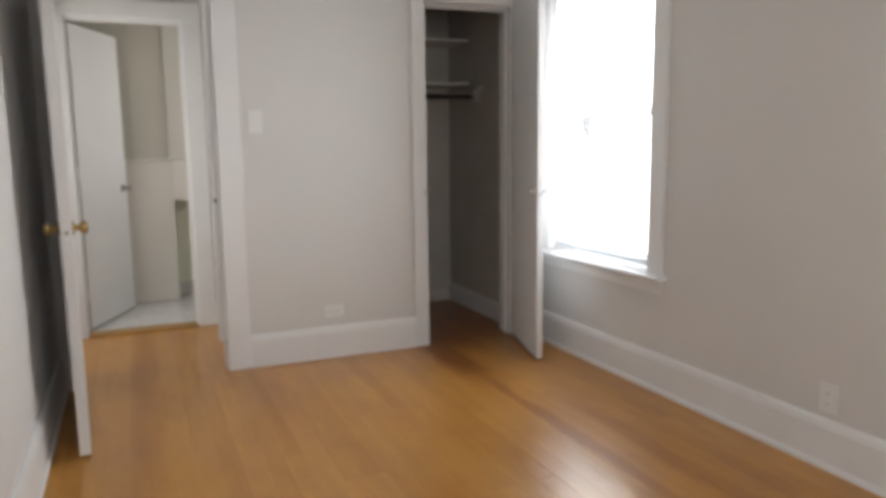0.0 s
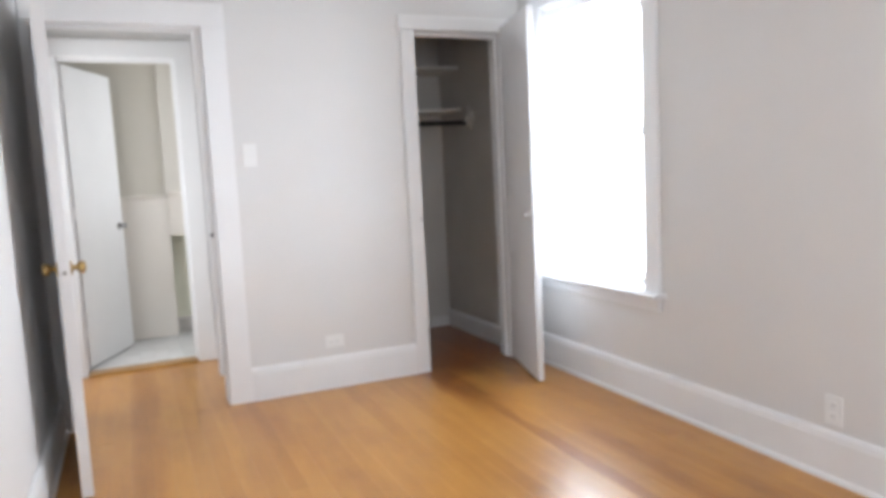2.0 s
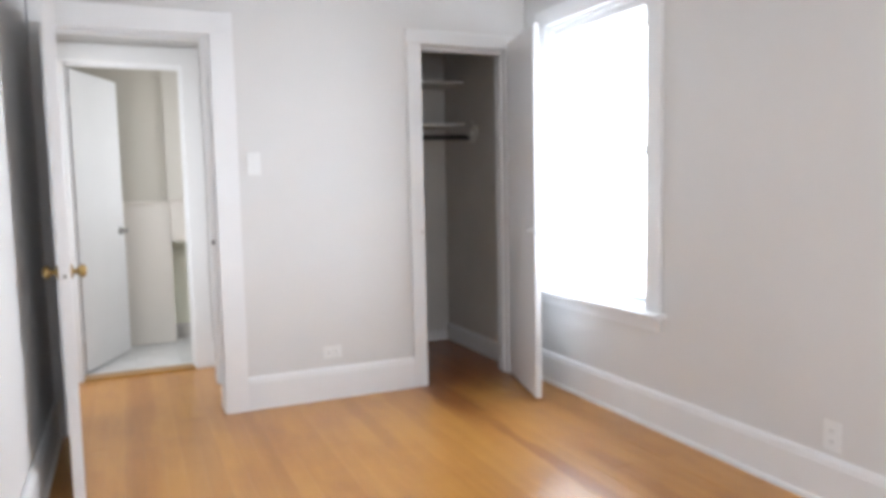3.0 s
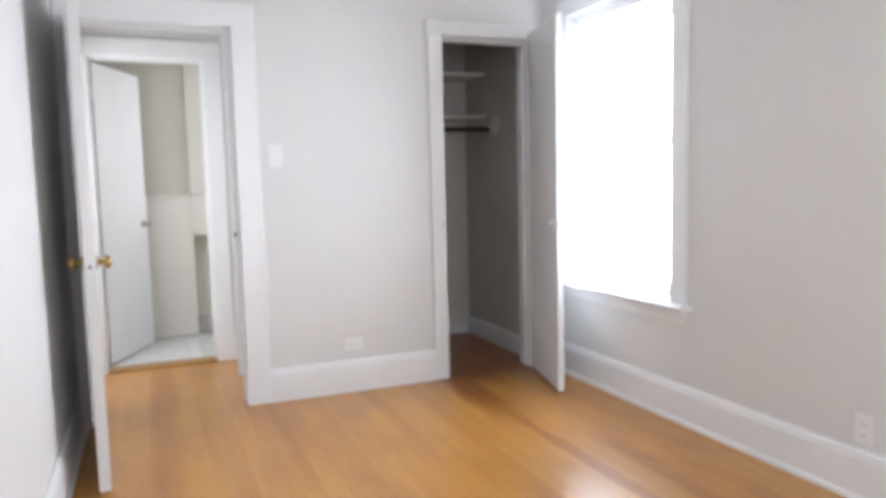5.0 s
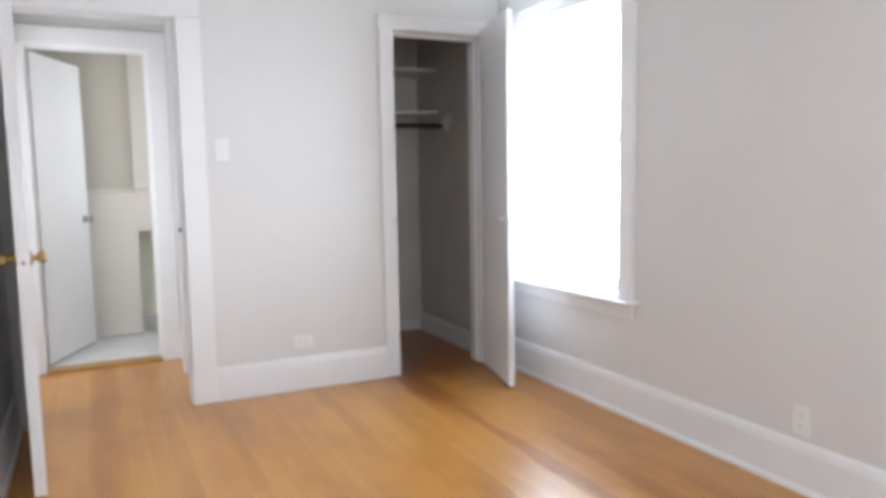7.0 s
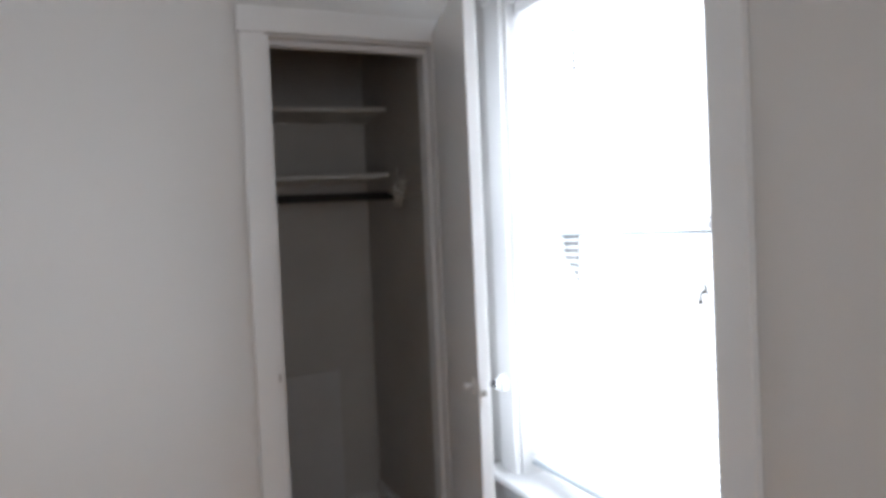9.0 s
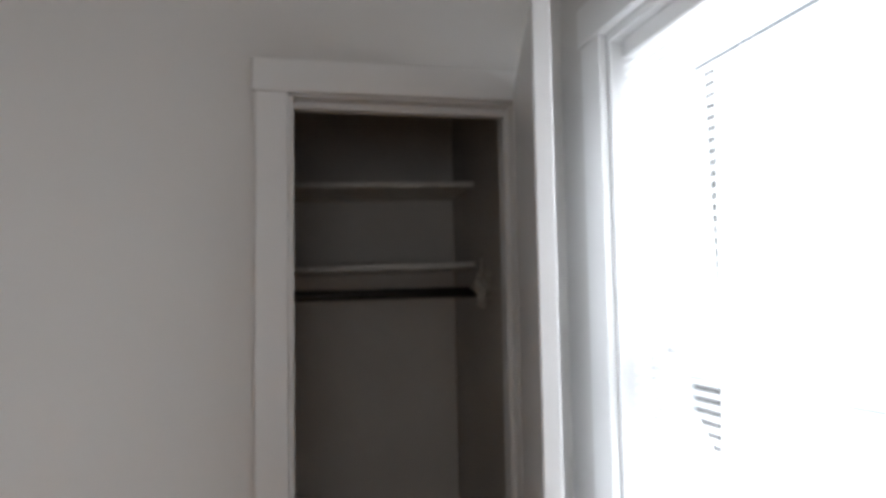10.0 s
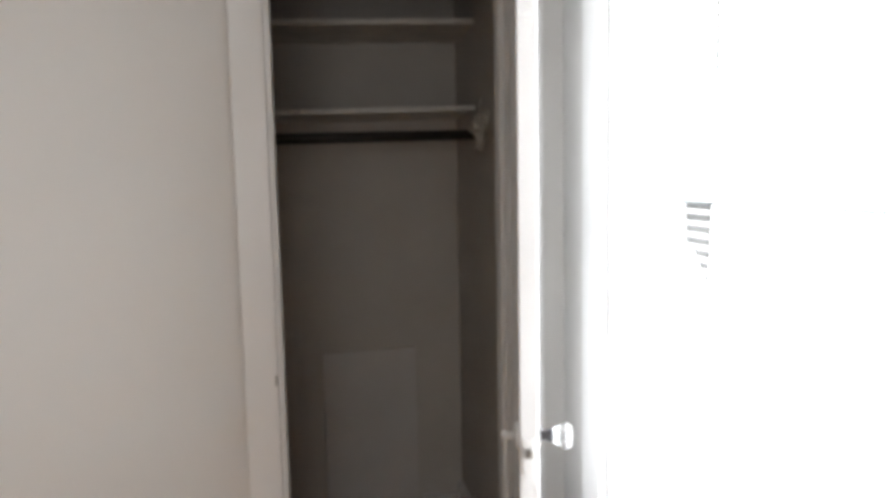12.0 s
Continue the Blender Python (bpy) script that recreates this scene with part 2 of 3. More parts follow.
def wall(name, axis, p0, p1, u0, u1, z0, z1, holes, material, label):
    """A wall with thickness p0..p1 across the axis, and openings (ua, ub, za, zb) right through it."""
    us = sorted({u0, u1, *[v for h in holes for v in h[:2]]})
    zs = sorted({z0, z1, *[v for h in holes for v in h[2:]]})
    us = [u for u in us if u0 <= u <= u1]
    zs = [z for z in zs if z0 <= z <= z1]
    solid = {}
    for i in range(len(us) - 1):
        for k in range(len(zs) - 1):
            uc, zc = (us[i] + us[i + 1]) / 2, (zs[k] + zs[k + 1]) / 2
            solid[i, k] = not any(h[0] < uc < h[1] and h[2] < zc < h[3] for h in holes)
    bm = bmesh.new()
    made = {}

    def v(p, u, z):
        key = (p, u, z)
        if key not in made:
            made[key] = bm.verts.new((p, u, z) if axis == "x" else (u, p, z))
        return made[key]
    for (i, k), on in solid.items():
        if not on:
            continue
        a, b, c, d = us[i], us[i + 1], zs[k], zs[k + 1]
        for p in (p0, p1):
            bm.faces.new((v(p, a, c), v(p, b, c), v(p, b, d), v(p, a, d)))
        for (di, dk), (q0, q1) in {(-1, 0): ((a, c), (a, d)), (1, 0): ((b, c), (b, d)), (0, -1): ((a, c), (b, c)), (0, 1): ((a, d), (b, d))}.items():
            if not solid.get((i + di, k + dk), False):
                bm.faces.new((v(p0, *q0), v(p1, *q0), v(p1, *q1), v(p0, *q1)))
    return tagged(part(name, bm, material), label, "wall", kind="structure")


# ---- plan ----
XL, XR = -2.806, 0.0         # side walls of the room
YB = -6.0                    # wall behind the viewer
H = 2.62                     # ceiling
TH = 0.13                    # inner walls
RD0, RD1, RDT = -2.745, -1.963, 2.076   # bedroom door opening
CL0, CL1, CLT = -0.736, -0.146, 2.10  # closet opening
W0, W1, WZ0, WZ1 = -1.216, -0.28, 0.57, 2.20  # window opening in the outer wall
BD0, BD1, BDT = -2.725, -2.024, 2.090  # bathroom opening
YV = 1.16                    # face of the bathroom wall
YC = 1.19                   # closet's back
CR = -0.04                   # closet's side
CLL = -1.25                  # closet's other side

# ---- structure ----
wall("wall_far", "y", 0.0, TH, XL - 0.2, XR, 0, H, [(RD0 - 0.02, RD1 + 0.02, 0, RDT + 0.02), (CL0 - 0.02, CL1 + 0.02, 0, CLT + 0.02)], WALL, "warm light grey painted plaster wall with two door openings")
wall("wall_window", "x", XR, XR + 0.2, YB - 0.2, YC + 0.1, 0, H, [(W0, W1, WZ0, WZ1)], WALL, "warm light grey painted plaster wall with a tall window")
# the holes in the side and rear walls are added for the fill lamps
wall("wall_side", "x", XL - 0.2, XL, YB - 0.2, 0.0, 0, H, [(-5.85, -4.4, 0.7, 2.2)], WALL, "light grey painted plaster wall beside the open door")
wall("wall_rear", "y", YB - 0.2, YB, XL, XR, 0, H, [(-2.2, -0.5, 0.75, 2.15)], WALL, "light grey painted wall with an added, unseen window opening")
wall("wall_closet_back", "y", YC, YC + 0.1, CLL - 0.1, XR, 0, H, [], CLOSET, "painted plaster wall at the closet's back, dull grey darkened to dim it")
wall("wall_closet_side", "x", CR, XR - 0.001, TH, YC, 0, H, [], CLOSET, "painted plaster side wall of the closet, dull grey darkened to dim it")
wall("wall_closet_inner", "x", CLL - 0.1, CLL, TH, YC, 0, H, [], CLOSET, "painted plaster wall of the closet, dull grey darkened to dim it")
wall("wall_closet_front", "y", TH, TH + 0.012, CLL, CR, 0, H, [(CL0 - 0.02, CL1 + 0.02, 0, CLT + 0.02)], CLOSET, "painted plaster around the closet opening, dull grey darkened to dim it")
wall("wall_vestibule", "x", -1.855, -1.755, TH, YV, 0, H, [], WALL, "light grey painted wall of the small vestibule")
# its opening is added, out of view, to let the hall's fill lamp in
wall("wall_vestibule_far_side", "x", -2.95, -2.85, TH, YV, 0, H, [(0.3, 0.95, 0.0, 2.05)], WALL, "light grey painted wall of the small vestibule")
wall("wall_bathroom", "y", YV, YV + 0.11, -3.0, -0.95, 0, H, [(BD0 - 0.02, BD1 + 0.02, 0, BDT + 0.02)], WALL, "light grey painted wall with the bathroom's doorway")
# the low recess is a guessed form for an unidentified grey-green shape
wall("wall_bathroom_back", "y", 2.12, 2.6, -3.1, -0.95, 0, H, [(-2.088, -1.50, 0.0, 0.84)], BATH, "beige painted bathroom wall with a low recess")
wall("wall_bathroom_side", "x", -3.1, -3.0, YV, 2.12, 0, H, [], BATH, "beige painted bathroom wall")
wall("wall_bathroom_window", "x", -1.15, -1.05, YV + 0.11, 2.12, 0, H, [(1.42, 2.05, 1.1, 2.05)], BATH, "beige painted bathroom wall with an added, unseen window opening")
wall("wall_recess", "y", 2.28, 2.5, -2.088, -1.50, 0, 0.84, [], NICHE, "sage grey back of a low recess, built for an unidentified shape")


def slab(name, x0, y0, z0, x1, y1, z1, mat, label, cat):
    return tagged(part(name, box(x0, y0, z0, x1, y1, z1), mat), label, cat, kind="structure")


slab("ceiling", XL - 0.3, YB - 0.2, H, XR + 0.2, 2.7, H + 0.15, CEILING, "plain white painted plaster ceiling", "ceiling")
slab("ground", -60, -60, -0.75, 60, 60, -0.6, STONE, "plain grey ground outside the house", "ground")
floor = slab("floor", XL - 0.3, YB - 0.2, -0.25, XR + 0.2, 1.2, -0.012, SUBFLOOR, "orange varnished fir floor of narrow old boards", "floor")
GROUT = paint("tile_grout_pale", (0.60, 0.60, 0.58), 0.7, 0.05, 60, 0.2)
bath_floor = slab("floor_bathroom", -3.1, 1.2, -0.25, -0.95, 2.7, 0.005, GROUT, "white tiled bathroom floor", "floor")

BASE = [(0, 0), (0.022, 0), (0.022, 0.158), (0.019, 0.168), (0.018, 0.176), (0.012, 0.187), (0.005, 0.191), (0, 0.191)]
SHOE = [(0.022, 0), (0.036, 0), (0.036, 0.008), (0.031, 0.018), (0.022, 0.022)]


def baseboard(name, a, b, label="tall white painted baseboard with a moulded top", profile=BASE, shoe=True, mat=None):
    ob = tagged(part(name, swept(profile, a, b), mat or TRIM), label, "baseboard", kind="structure")
    if shoe:
        part("shoe_moulding", swept(SHOE, a, b), TRIM, ob)
    return ob


# casing lines: jamb lining, flat boards, a taller head with ears
def door_frame(name, x0, x1, top, y_room, y_back, wl, wr, head, ear, label, side_r=True):
    f = thing(name, pose((x0 + x1) / 2, y_room, 0), label, "door frame", kind="structure")
    c = (x0 + x1) / 2

    def p(n, *a, bev=0.003, mat=TRIM):
        a = list(a)
        a[0] -= c
        a[3] -= c
        a[1] -= y_room
        a[4] -= y_room
        return part(n, box(*a, bev), mat, f)
    yr, yk = y_room - 0.02, y_back
    p("jamb", x0 - 0.02, y_room - 0.001, 0, x0, yk + 0.001, top + 0.02, bev=0.0015)
    p("jamb", x1, y_room - 0.001, 0, x1 + 0.02, yk + 0.001, top + 0.02, bev=0.0015)
    p("head_jamb", x0, y_room - 0.001, top, x1, yk + 0.001, top + 0.02, bev=0.0015)
    p("casing", x0 - wl, yr, 0, x0 - 0.006, y_room, top + 0.006)
    if side_r:
        p("casing", x1 + 0.006, yr, 0, x1 + wr, y_room, top + 0.006)
    p("head_casing", x0 - wl - ear, yr - 0.004, top + 0.006, x1 + wr + ear, y_room, top + head, bev=0.004)
    return f, p


frame_cl, p = door_frame("door_frame_closet", CL0, CL1, CLT, 0.0, TH + 0.012, 0.086, 0.086, 0.091, 0.009, "white painted closet door frame with flat casing")
p("stop", CL0 - 0.0055, -0.012, 0, CL0 + 0.008, 0.075, CLT, bev=0.0015)
p("stop", CL1 - 0.013, 0.04, 0, CL1, 0.075, CLT)
p("stop", CL0 + 0.008, 0.04, CLT - 0.020, CL1 - 0.013, 0.075, CLT)
p("strike_plate", CL0 - 0.013, -0.0212, 0.955, CL0 - 0.0075, -0.019, 0.981, bev=0.0006, mat=STEEL)

frame_rd, p = door_frame("door_frame_bedroom", RD0, RD1, RDT, 0.0, TH, 0.055, 0.131, 0.13, 0.0, "white painted bedroom door frame with wide flat casing")
p("stop", RD1 - 0.034, 0.004, 0.17, RD1, 0.085, RDT, bev=0.008)
p("stop", RD0, 0.045, 0, RD0 + 0.013, 0.08, RDT)
p("stop", RD0 + 0.013, 0.045, RDT - 0.013, RD1 - 0.022, 0.08, RDT)
p("strike_plate", RD1 - 0.026, 0.001, 0.955, RD1 - 0.012, 0.006, 0.978, bev=0.0008, mat=IRON)

frame_bd, p = door_frame("door_frame_bathroom", BD0, BD1, BDT, YV, YV + 0.11, 0.09, 0.122, 0.125, 0.0, "white painted bathroom door frame with wide flat casing")
p("stop", BD1 - 0.013, 0.045 + YV, 0, BD1, YV + 0.07, BDT)
p("stop", BD0 + 0.001, 0.045 + YV, BDT - 0.013, BD1 - 0.013, YV + 0.07, BDT)
tagged(part("threshold_bathroom", box(BD0, YV - 0.035, -0.004, BD1, YV + 0.10, 0.018, 0.006), THRESHOLD), "worn oak threshold at the bathroom doorway", "threshold", kind="structure")

baseboard("baseboard_far", (RD1 + 0.131, 0, 0), (CL0 - 0.086, 0, 0), shoe=False)
baseboard("baseboard_window", (0, -0.001, 0), (0, YB, 0))
baseboard("baseboard_side", (XL, YB, 0), (XL, -0.021, 0))
baseboard("baseboard_rear", (XR - 0.04, YB, 0), (XL + 0.04, YB, 0))
LOW = [(0, 0), (0.018, 0), (0.018, 0.115), (0.012, 0.13), (0.004, 0.135), (0, 0.135)]
baseboard("baseboard_closet_side", (CR, YC, 0), (CR, TH + 0.012, 0), "low white painted baseboard inside the closet", LOW, False)
baseboard("baseboard_closet_back", (-0.215, YC, 0), (CR - 0.018, YC, 0), "short scuffed baseboard at the closet's back", [(0, 0), (0.014, 0), (0.014, 0.07), (0.006, 0.078), (0, 0.078)], False, PANEL)
baseboard("baseboard_vestibule", (-1.855, YV - 0.001, 0), (-1.855, TH, 0), shoe=False)
baseboard("baseboard_vestibule_end", (BD1 + 0.122, YV, 0), (-1.877, YV, 0), shoe=False)
baseboard("baseboard_recess", (-2.088, 2.28, 0), (-1.50, 2.28, 0), "grey baseboard in the bathroom recess", LOW, False, PANEL)

# bathroom wainscot with a cap rail, a shallow pilaster on the wall above it
wains = thing("wainscot_bathroom", pose(-2.6, 2.12, 0), "cream painted smooth wainscot with a cap rail", "wainscot", kind="structure")
part("board", box(-0.4, -0.012, 0.02, 0.512, 0, 1.15, 0.002), WAINSCOT, wains)
part("board", box(0.512, -0.020, 0.84, 1.3, 0, 1.17, 0.002), WAINSCOT, wains)
part("cap_rail", box(-0.4, -0.030, 1.152, 0.50, 0, 1.172, 0.005), WAINSCOT, wains)
part("cap_rail", box(0.50, -0.042, 1.172, 1.3, 0, 1.194, 0.005), WAINSCOT, wains)
tagged(part("pilaster_bathroom", box(-2.10, 2.095, 1.195, -1.2, 2.12, H, 0.003), PIER), "beige painted shallow pier on the bathroom wall", "wall", kind="structure")


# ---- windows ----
def unseen_window(name, axis, p0, p1, u0, u1, z0, z1):
    """A frame, a meeting rail and two panes filling an added, unseen opening."""
    w = thing(name, pose((p0 + p1) / 2, (u0 + u1) / 2, z0) if axis == "x" else pose((u0 + u1) / 2, (p0 + p1) / 2, z0), "unseen, added white painted sash window with clear panes", "window", kind="structure")
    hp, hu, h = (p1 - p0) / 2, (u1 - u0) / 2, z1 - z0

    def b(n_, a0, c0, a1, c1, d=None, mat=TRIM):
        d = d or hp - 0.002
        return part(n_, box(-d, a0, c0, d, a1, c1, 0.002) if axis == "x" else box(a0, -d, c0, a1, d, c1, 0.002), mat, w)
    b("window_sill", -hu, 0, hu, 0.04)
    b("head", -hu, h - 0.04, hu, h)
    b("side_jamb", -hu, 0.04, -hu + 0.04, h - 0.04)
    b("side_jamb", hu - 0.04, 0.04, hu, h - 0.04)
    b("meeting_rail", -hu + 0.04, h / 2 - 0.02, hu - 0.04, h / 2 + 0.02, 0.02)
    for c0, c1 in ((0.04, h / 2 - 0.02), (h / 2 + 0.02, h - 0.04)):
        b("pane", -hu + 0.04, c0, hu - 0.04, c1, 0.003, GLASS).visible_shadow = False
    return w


# unseen windows, added so the fill lamps have openings to shine through
unseen_window("unseen_window_2", "y", YB - 0.2, YB, -2.2, -0.5, 0.75, 2.15)
unseen_window("unseen_window_3", "x", XL - 0.2, XL, -5.85, -4.4, 0.7, 2.2)
unseen_window("unseen_window_4", "x", -1.15, -1.05, 1.42, 2.05, 1.1, 2.05)


def build_window():
    w = thing("window_1", pose(0, (W0 + W1) / 2, WZ0), "tall white double-hung sash window with painted casing", "window", kind="structure")
    cy, cz = (W0 + W1) / 2, WZ0

    def p(n, x0, y0, z0, x1, y1, z1, bev=0.003, mat=TRIM, parent=None):
        return part(n, box(x0, y0 - cy, z0 - cz, x1, y1 - cy, z1 - cz, bev), mat, parent or w)
    fr = p("window_frame", 0.001, W0, WZ1 - 0.02, 0.199, W1, WZ1, 0.002)
    p("side_jamb", 0.001, W0, WZ0 + 0.025, 0.199, W0 + 0.02, WZ1 - 0.02, 0.002)
    p("side_jamb", 0.001, W1 - 0.02, WZ0 + 0.025, 0.199, W1, WZ1 - 0.02, 0.002)
    p("casing", -0.02, W0 - 0.10, WZ0 + 0.025, 0, W0 + 0.006, WZ1 + 0.0)
    p("casing", -0.02, W1 - 0.006, WZ0 + 0.025, 0, W1 + 0.10, WZ1 + 0.0)
    p("head_casing", -0.026, W0 - 0.108, WZ1, 0, W1 + 0.108, WZ1 + 0.10, 0.004)
    p("window_sill", -0.075, W0 - 0.135, WZ0, 0.085, W1 + 0.155, WZ0 + 0.026, 0.008)
    p("apron", -0.018, W0 - 0.10, WZ0 - 0.072, 0, W1 + 0.10, WZ0, 0.003)
    # lower sash inside, upper sash outside of it
    zm = 1.405
    for nm, x, za, zb, bot, top in (("lower_sash", 0.08, WZ0 + 0.027, zm + 0.04, 0.075, 0.038), ("upper_sash", 0.122, zm, WZ1 - 0.021, 0.04, 0.098)):
        ya, yb = W0 + 0.022, W1 - 0.022
        s = p(nm, x, ya, za, x + 0.036, yb, za + bot, 0.003)
        p("rail", x, ya, zb - top, x + 0.036, yb, zb, 0.003, parent=s)
        p("stile", x, ya, za + bot, x + 0.036, ya + 0.05, zb - top, 0.003, parent=s)
        p("stile", x, yb - 0.05, za + bot, x + 0.036, yb, zb - top, 0.003, parent=s)
        g = p("pane", x + 0.016, ya + 0.05, za + bot, x + 0.020, yb - 0.05, zb - top, 0, GLASS, parent=s)
        g.visible_shadow = False
        # dark grey strip added at the rail's edge to draw a thin dark line
        p("rail_edge_strip", x + 0.008, ya + 0.055, zb - top - (0.010 if bot > 0.05 else 0.02), x + 0.0155, yb - 0.14, zb - top + 0.002, 0.001, ALU, parent=s)
    return w


build_window()


def build_blind():
    y0, y1, zb, zt = W0 + 0.03, W1 - 0.03, WZ0 + 0.062, WZ1 - 0.022
    cy = (y0 + y1) / 2
    b = thing("venetian_blind", pose(0.042, cy, zb), "white narrow-slat venetian blind lowered in the window, slats open", "blind")
    hw = (y1 - y0) / 2
    part("headrail", box(-0.014, -hw, zt - zb - 0.042, 0.014, hw, zt - zb, 0.003), TRIM, b)
    part("bottom_rail", box(-0.013, -hw, 0, 0.013, hw, 0.012, 0.004), RAIL_GREY, b, "pale grey bottom rail just above the sill")
    bm = bmesh.new()
    tilt, wd = radians(4), 0.0125
    rows = []
    for k in range(5):
        s = -1 + k / 2
        x, z = s * wd, 0.0022 * (1 - s * s)
        x, z = x * math.cos(tilt) - z * math.sin(tilt), x * math.sin(tilt) + z * math.cos(tilt)
        rows.append([bm.verts.new((x, y, z)) for y in (-hw, hw)])
    for a, c in zip(rows, rows[1:]):
        bm.faces.new((a[0], a[1], c[1], c[0]))
    me = mesh_of("slat", bm, SLAT)
    n = int((zt - zb - 0.05) / 0.0215)
    for i in range(n):
        o = new("slat", me)
        o.parent, o.location = b, (0, 0, 0.024 + i * 0.0215)
        o.rotation_euler = (random.uniform(-0.0012, 0.0012), random.uniform(-0.03, 0.03), 0)
    for y in (-hw + 0.1, 0.0, hw - 0.1):
        for x in (-0.0125, 0.0125):
            part("ladder_cord", box(x - 0.0003, y - 0.0003, 0.012, x + 0.0003, y + 0.0003, zt - zb - 0.028), SLAT, b)
    for y, z in ((-1.147 - cy, 1.262 - zb), (-1.131 - cy, 1.236 - zb)):
        part("pull_cord", box(-0.021, y - 0.0008, z + 0.03, -0.0194, y + 0.0008, zt - zb - 0.02), TRIM, b)
        t = part("tassel", turned(lathe([(0, 0.034), (0.003, 0.033), (0.0045, 0.02), (0.009, 0.004), (0.0095, 0), (0, 0)], 12), Matrix.Translation((-0.02, y, z))), CHROME, b, "grey plastic cord tassel", True)
    return b


build_blind()


def build_storm():
    """Thin aluminium storm window outside the sashes."""
    cy = (W0 + W1) / 2
    t = thing("storm_window", pose(0.186, cy, WZ0), "thin dull aluminium storm window outside the sashes", "storm window", kind="structure")
    hw, zt, zm = (W1 - W0) / 2 - 0.022, WZ1 - 0.022 - WZ0, 1.405 - WZ0
    for n_, y0, z0, y1, z1 in (("top_rail", -hw, zt - 0.02, hw, zt), ("middle_rail", -hw, zm - 0.012, hw, zm + 0.012), ("bottom_rail", -hw, 0.03, hw, 0.05),
                               ("stile", -hw, 0.05, -hw + 0.008, zt - 0.02), ("stile", hw - 0.008, 0.05, hw, zt - 0.02)):
        part(n_, box(-0.006, y0, z0, 0.006, y1, z1, 0.002), ALU, t)
    return t


build_storm()


def patch_mat(name, lo, hi):
    m, n, l, p = shader(name)
    p.inputs["Base Color"].default_value = (0.25, 0.25, 0.25, 1)
    p.inputs["Roughness"].default_value = 0.8
    tr = n.new("ShaderNodeBsdfTranslucent")
    r = ramp(n, l, noise_tex(n, l, coords(n, l), 40, 4).outputs["Fac"], [(0.3, (lo, lo * 1.05, lo * 1.05)), (0.7, (hi, hi, hi))])
    l.new(r.outputs[0], tr.inputs[0])
    ad = n.new("ShaderNodeMixShader")
    ad.inputs[0].default_value = 0.8
    l.new(p.outputs[0], ad.inputs[1])
    l.new(tr.outputs[0], ad.inputs[2])
    l.new(ad.outputs[0], n["Material Output"].inputs[0])
    return m


PATCH = patch_mat("grey_patch_translucent", 0.03, 0.06)


def sticker(outline, place, label, mat):
    bm = bmesh.new()
    bm.faces.new([bm.verts.new((0, y, z)) for y, z in outline])
    return tagged(part("window_patch", turned(bm, Matrix.Translation(place)), mat), label, "sticker", "stickers on the window")


# sheets added on the panes for unexplained dark patches behind the slats
sticker(((-0.052, 0.0), (0.048, 0.0), (0.046, -0.075), (0.015, -0.105), (-0.025, -0.155), (-0.045, -0.16)), (0.0945, -0.499, 1.403), "ragged grey translucent patch on the lower window pane", PATCH)
sticker(((-0.024, 0.0), (0.024, 0.0), (0.016, -0.25), (0.005, -0.52), (-0.004, -0.52), (-0.014, -0.25)), (0.1365, -0.488, 2.065), "narrow grey translucent strip on the upper window pane", PATCH)


# ---- doors ----
def hinge(parent, z, x=0.0, y=0.0):
    part("hinge", turned(lathe([(0, -0.045), (0.006, -0.045), (0.006, 0.045), (0, 0.045)], 12), Matrix.Translation((x, y, z))), TRIM, parent, "white painted butt hinge", True)


def leaf(name, m, width, height, label, thick=0.035, gap=0.002, hinges=(0.25, 1.04, 1.87)):
    """A flush slab door; the hinge is at the origin, the leaf runs along +x, its thickness along +y."""
    d = thing(name, m, label, "door", kind="structure")
    part("slab", box(gap, 0, 0.014, width, thick, height, 0.0025), DOOR, d)
    for z in hinges:
        hinge(d, z, gap / 2 - 0.004, 0.004)
    return d


def round_knob(parent, x, y, z, way, mat, r=0.026, label="aged brass round door knob"):
    k = part("door_knob", turned(lathe([(0, 0), (0.028, 0.0), (0.030, 0.003), (0.027, 0.007), (0.012, 0.010), (0.010, 0.022), (0.014, 0.026), (r * 0.95, 0.034), (r * 1.02, 0.042), (r * 0.92, 0.051), (r * 0.55, 0.057), (0, 0.058)], 24),
                              Matrix.Translation((x, y, z)) @ pose(0, 0, 0, -90 * way)), mat, parent, label, True)
    return k


def heading(a, b):
    return math.degrees(math.atan2(b[1] - a[1], b[0] - a[0]))


# closet door, ajar at about a right angle
a, b = (CL1 - 0.004, -0.024), (-0.301, -0.605)
cd = leaf("door_closet", pose(a[0], a[1], 0, 0, 0, heading(a, b)), 0.600, 2.138, "white painted flush closet door standing open beside the window")
part("latch_plate", box(0.5995, 0.007, 0.93, 0.6015, 0.028, 1.00, 0.0008), DOOR, cd, "painted latch plate")
part("latch_bolt", box(0.601, 0.011, 0.964, 0.609, 0.024, 0.981, 0.003), STEEL, cd, "small dark steel latch bolt")
# crystal knob on the window side (thickness runs to +y in the leaf's frame)
kz, kx = 0.982, 0.540
part("knob_rose", turned(lathe([(0, 0), (0.021, 0), (0.022, 0.003), (0.016, 0.006), (0, 0.006)], 20), Matrix.Translation((kx, 0.035, kz)) @ pose(0, 0, 0, -90)), IRON, cd, "dark round rose", True)
part("knob_shank", turned(lathe([(0, 0.005), (0.0095, 0.006), (0.009, 0.016), (0.013, 0.022), (0.013, 0.028), (0, 0.028)], 16), Matrix.Translation((kx, 0.035, kz)) @ pose(0, 0, 0, -90)), IRON, cd, "dark tarnished knob shank", True)
